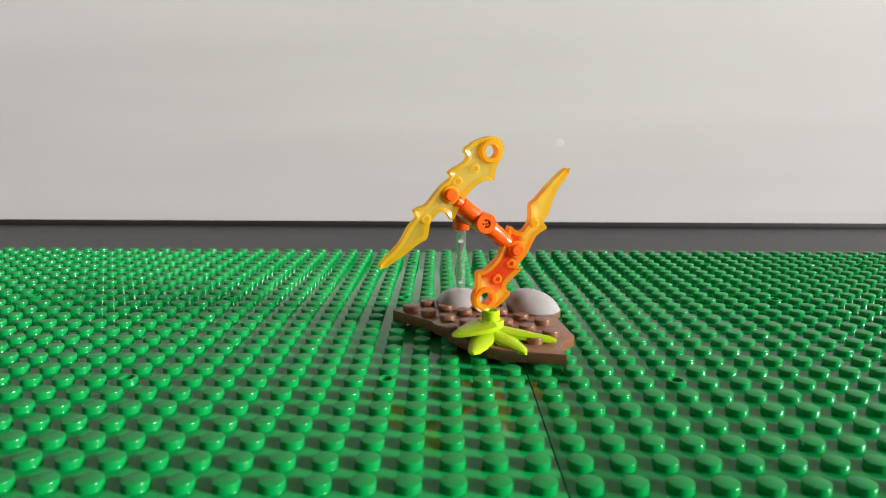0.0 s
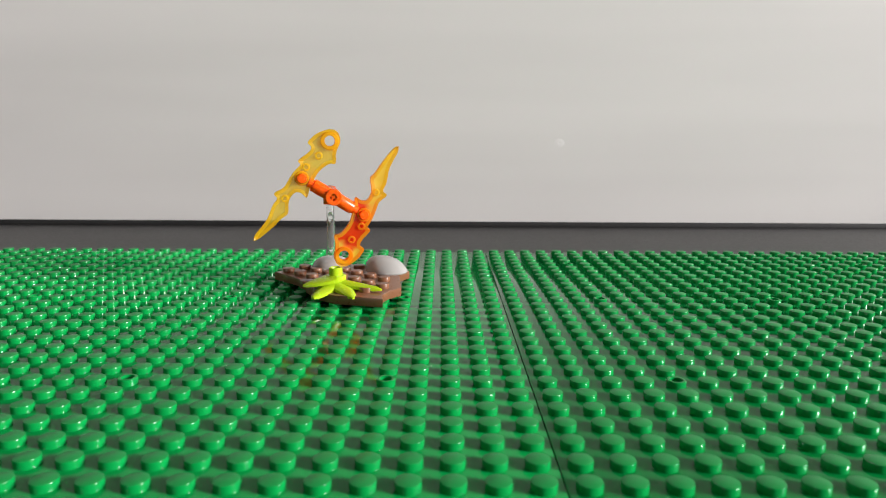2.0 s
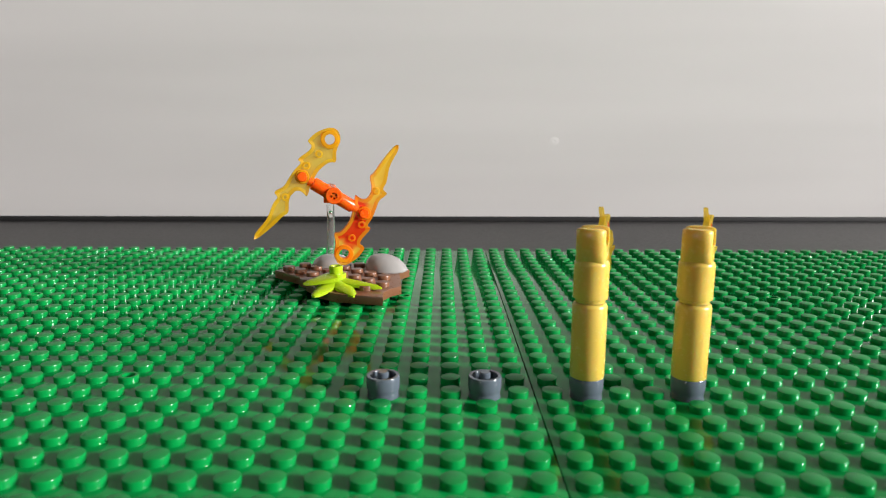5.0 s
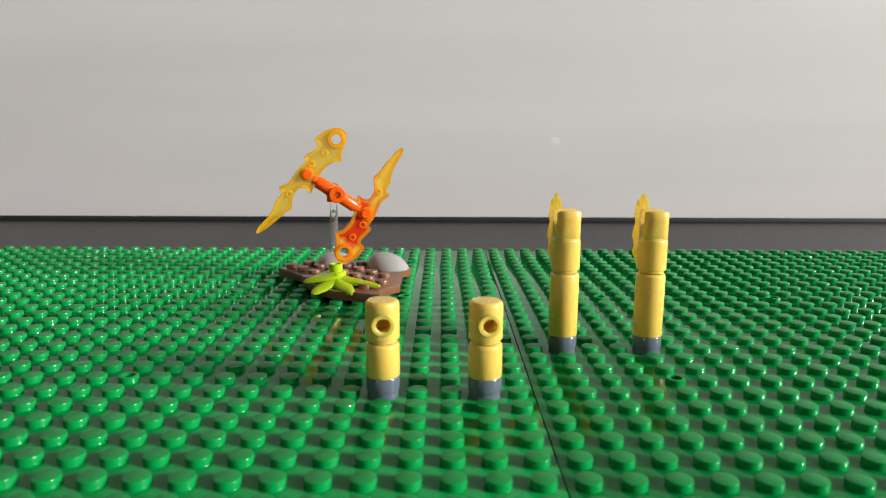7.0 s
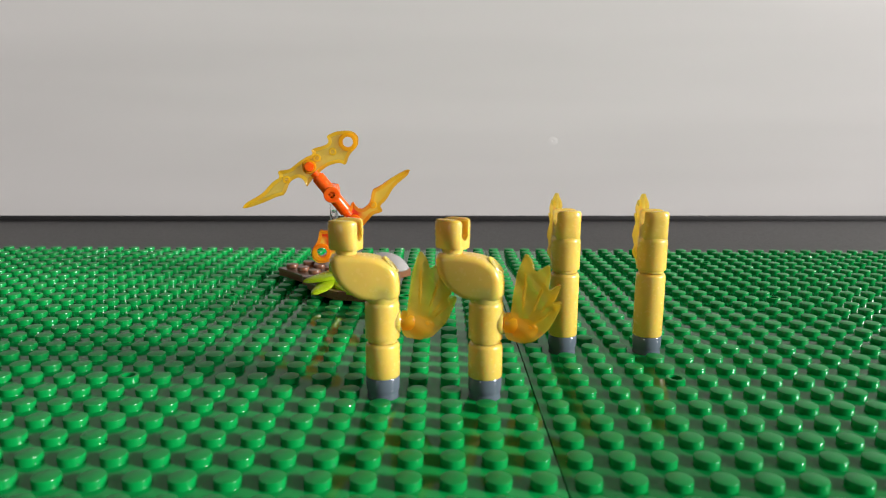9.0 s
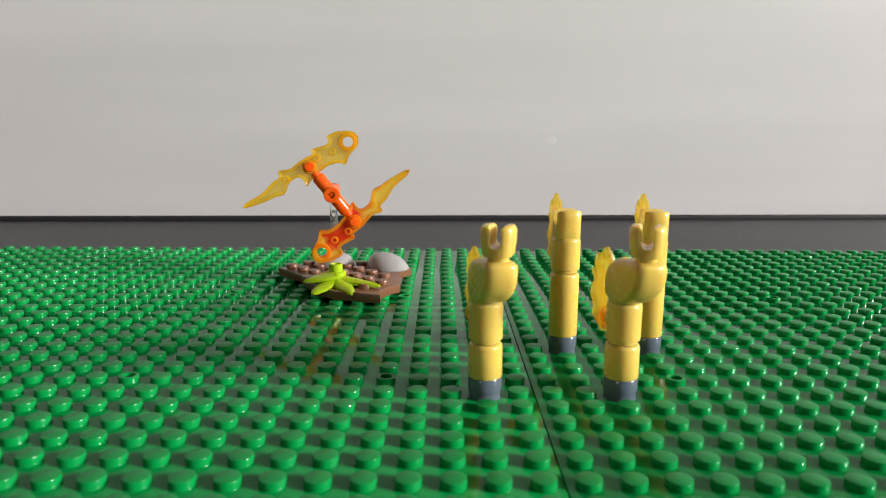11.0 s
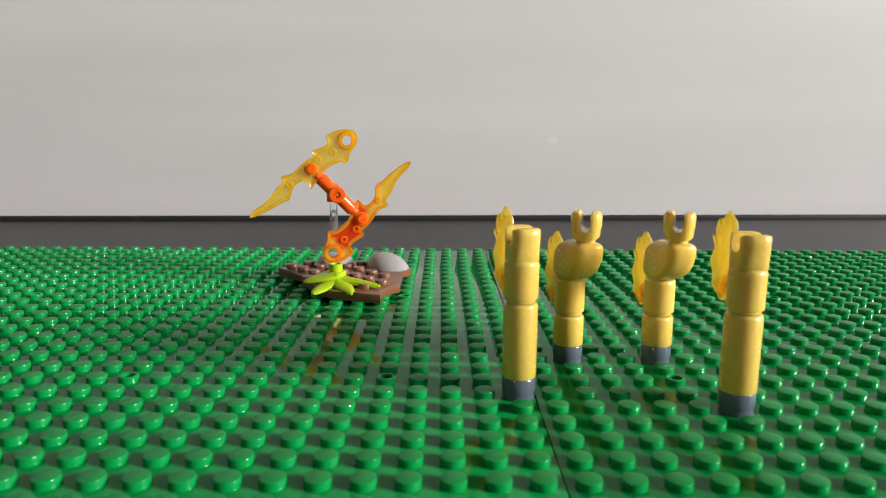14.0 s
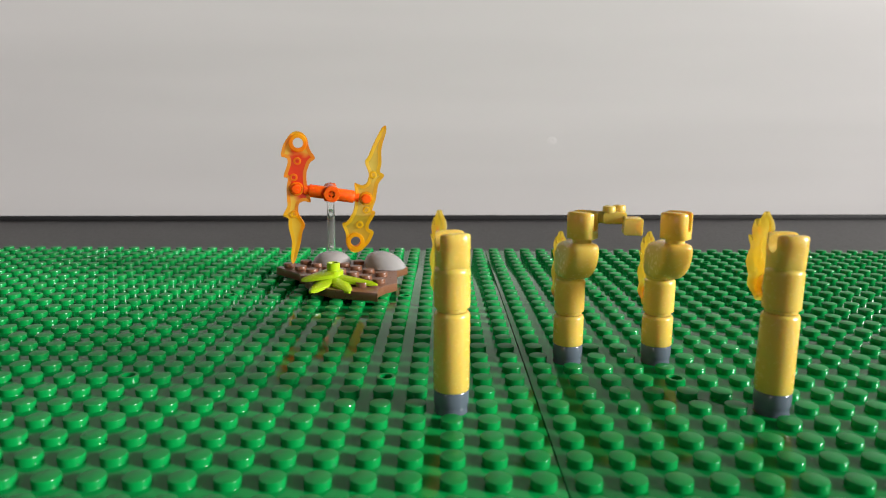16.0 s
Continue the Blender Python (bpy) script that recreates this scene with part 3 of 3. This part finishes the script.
def motions():
    root, elbow, wheel = SPINNER
    stepped(root, [(t, pose(x * 0.001, y * 0.001, 0, 0, 0, a)) for t, x, y, a in SPIN_ROWS])
    times = sorted({r[0] for r in SPIN_ROWS} | {r[0] for r in WHEEL_ROWS})
    arm, disc = [], []
    for t in times:
        swing = at_time(WHEEL_ROWS, t)[2] + 90 - at_time(SPIN_ROWS, t)[3]
        seat = -0.0009 if t < 1.45 else 0.0008
        arm.append((t, pose(POST[0] * 0.001, POST[1] * 0.001, seat, 0, 0, swing)))
        disc.append((t, arm[-1][1] @ pose(0, -REACH * 0.001, HUB * 0.001) @ pose(0, 0, 0, 0, -at_time(WHEEL_ROWS, t)[1], 0)))
    stepped(elbow, arm)
    stepped(wheel, disc)
    stepped(board, [(t, pose(0, y, -0.002, 0, 0, a)) for t, y, a in BOARD_ROWS])
    stepped(link, [(0, pose(-0.2, -0.45, -0.0384)), (15.9, pose(0.0135, 0.0575, 0.0012, 0, 0, -8))])
    for (root, made), path, put_on, slot in TOWER_PLANS:
        for i, (key, ob) in enumerate(made.items()):
            t, *then = put_on[key]
            stepped(ob, [(0, waiting(ob, root, slot * 5 + i)), (t, then[0][1] if then else STILL)] + then[1:])
        stepped(root, [(t, pose(x * 0.001, y * 0.001, 0, 0, 0, a)) for t, x, y, a in path])


SPINNER = spinner()
TALL = "tall light yellow brick tower with a translucent flame leaf"
SHORT = "light yellow brick tower with elbow, open clip and flame leaf"
tall_a = tower(12, 40, -75, False, TALL)
tall_b = tower(36, 40, -75, False, TALL)
short_a = tower(-36, 40, -75, True, SHORT)
short_b = tower(-12, 40, -75, True, SHORT)


def on_elbow(extra, rz):
    """The short tower's clip stands on the elbow's arm."""
    return pose(0, 0, 0, 0, 0, extra) @ pose(-0.008, 0, 0, 0, 0, rz)


link = thing("connector", pose(-0.2, -0.45, -0.0384), "light yellow bar with a double clip and peg", "toy brick")
part("bar_clip", connector_bm(), YELLOW, link)
TOWER_PLANS = [
    (tall_a, [(0, 12, 40, -87), (3.8, 12, 40, -103), (3.9, 12, 40, -25), (4.1, 12, 40, -13), (4.5, 12, 40, 25), (4.8, 12, 40, 65), (5.1, 12, 40, 98), (5.4, 12, 48, 98), (5.6, 12, 56, 98),
              (5.9, 12, 64, 98), (6.1, 12, 72, 98), (11.8, 4, 72, 98), (12.6, -4, 72, 100), (13.0, -4, 64, 102), (13.1, -4, 56, 102), (13.4, -4, 48, 104), (13.7, -4, 40, 108),
              (14.6, -4, 32, 105), (14.7, -12, 32, 106), (14.9, -20, 32, 107)],
     {"base": (2.4,), "shaft": (2.8,), "holed": (3.2,), "clip": (3.5,), "torch": (3.8,)}, 0),
    (tall_b, [(0, 36, 40, -98), (3.7, 36, 40, -85), (4.0, 36, 40, -45), (4.1, 36, 40, -32), (4.2, 36, 40, -22), (4.6, 36, 40, 20), (4.9, 36, 40, 60), (5.2, 36, 40, 92), (5.5, 36, 48, 92), (5.7, 36, 56, 92),
              (6.0, 36, 64, 92), (6.2, 36, 72, 92), (11.8, 44, 72, 92), (12.3, 52, 72, 94), (13.0, 52, 64, 96), (13.3, 52, 56, 95), (13.6, 52, 48, 94), (13.7, 52, 40, 93), (13.9, 52, 32, 92),
              (14.0, 44, 32, 94), (14.1, 36, 32, 96), (14.3, 28, 32, 96), (14.4, 20, 32, 98), (15.0, 28, 32, 98), (15.1, 36, 32, 96), (15.3, 44, 32, 94), (15.5, 52, 32, 92)],
     {"base": (2.7,), "shaft": (3.0,), "holed": (3.1,), "clip": (3.4,), "torch": (3.7,)}, 1),
    (short_a, [(0, -36, 40, -83), (8.4, -36, 40, -85), (8.5, -36, 40, -70), (8.7, -36, 40, -36), (8.8, -36, 40, -22), (9.0, -36, 40, 4), (9.2, -36, 40, 15), (9.6, -36, 40, 50), (9.9, -36, 40, 85),
               (10.2, -28, 40, 105), (10.5, -20, 40, 105), (10.8, -12, 40, 104), (11.1, -4, 40, 102), (11.5, 4, 40, 89), (11.7, 12, 40, 100), (12.0, 12, 40, 104), (12.1, 12, 48, 105), (12.6, 12, 56, 104), (12.9, 12, 64, 104), (15.6, 12, 64, 97)],
     {"base": (2.5,), "shaft": (6.6,), "holed": (6.9,), "elbow": (7.3, (7.3, pose(0, 0, 0, 0, 0, 20)), (8.4, STILL)), "clip": (7.8, (7.8, on_elbow(20, -40)), (8.4, on_elbow(0, -22)), (9.9, on_elbow(0, -32)), (11.1, on_elbow(0, -20)), (11.5, on_elbow(0, -12)), (11.7, on_elbow(0, -24)), (12.1, on_elbow(0, -31)), (15.6, on_elbow(0, 48))), "torch": (8.1,)}, 2),
    (short_b, [(0, -12, 40, -80), (7.5, -12, 40, -95), (8.4, -12, 40, -93), (8.5, -12, 40, -68), (8.7, -12, 40, -42), (8.8, -12, 40, -28), (9.0, -12, 40, -12), (9.2, -12, 40, 0), (9.5, -12, 40, 45), (9.8, -12, 40, 80),
               (10.1, -4, 40, 102), (10.4, 4, 40, 104), (10.7, 12, 40, 104), (11.0, 20, 40, 104), (11.2, 28, 40, 95), (11.5, 36, 40, 98), (12.3, 36, 48, 99), (12.7, 36, 56, 99), (13.0, 36, 64, 99), (15.8, 36, 64, 93)],
     {"base": (2.2,), "shaft": (6.4,), "holed": (6.8,), "elbow": (7.1, (7.1, pose(0, 0, 0, 0, 0, 40)), (7.5, pose(0, 0, 0, 0, 0, 22)), (8.4, STILL)), "clip": (7.5, (7.5, on_elbow(22, -30)), (8.4, on_elbow(0, -24)), (9.8, on_elbow(0, -32)), (15.8, on_elbow(0, 48))), "torch": (7.9,)}, 3),
]
baseplate(-1)
baseplate(1)
motions()
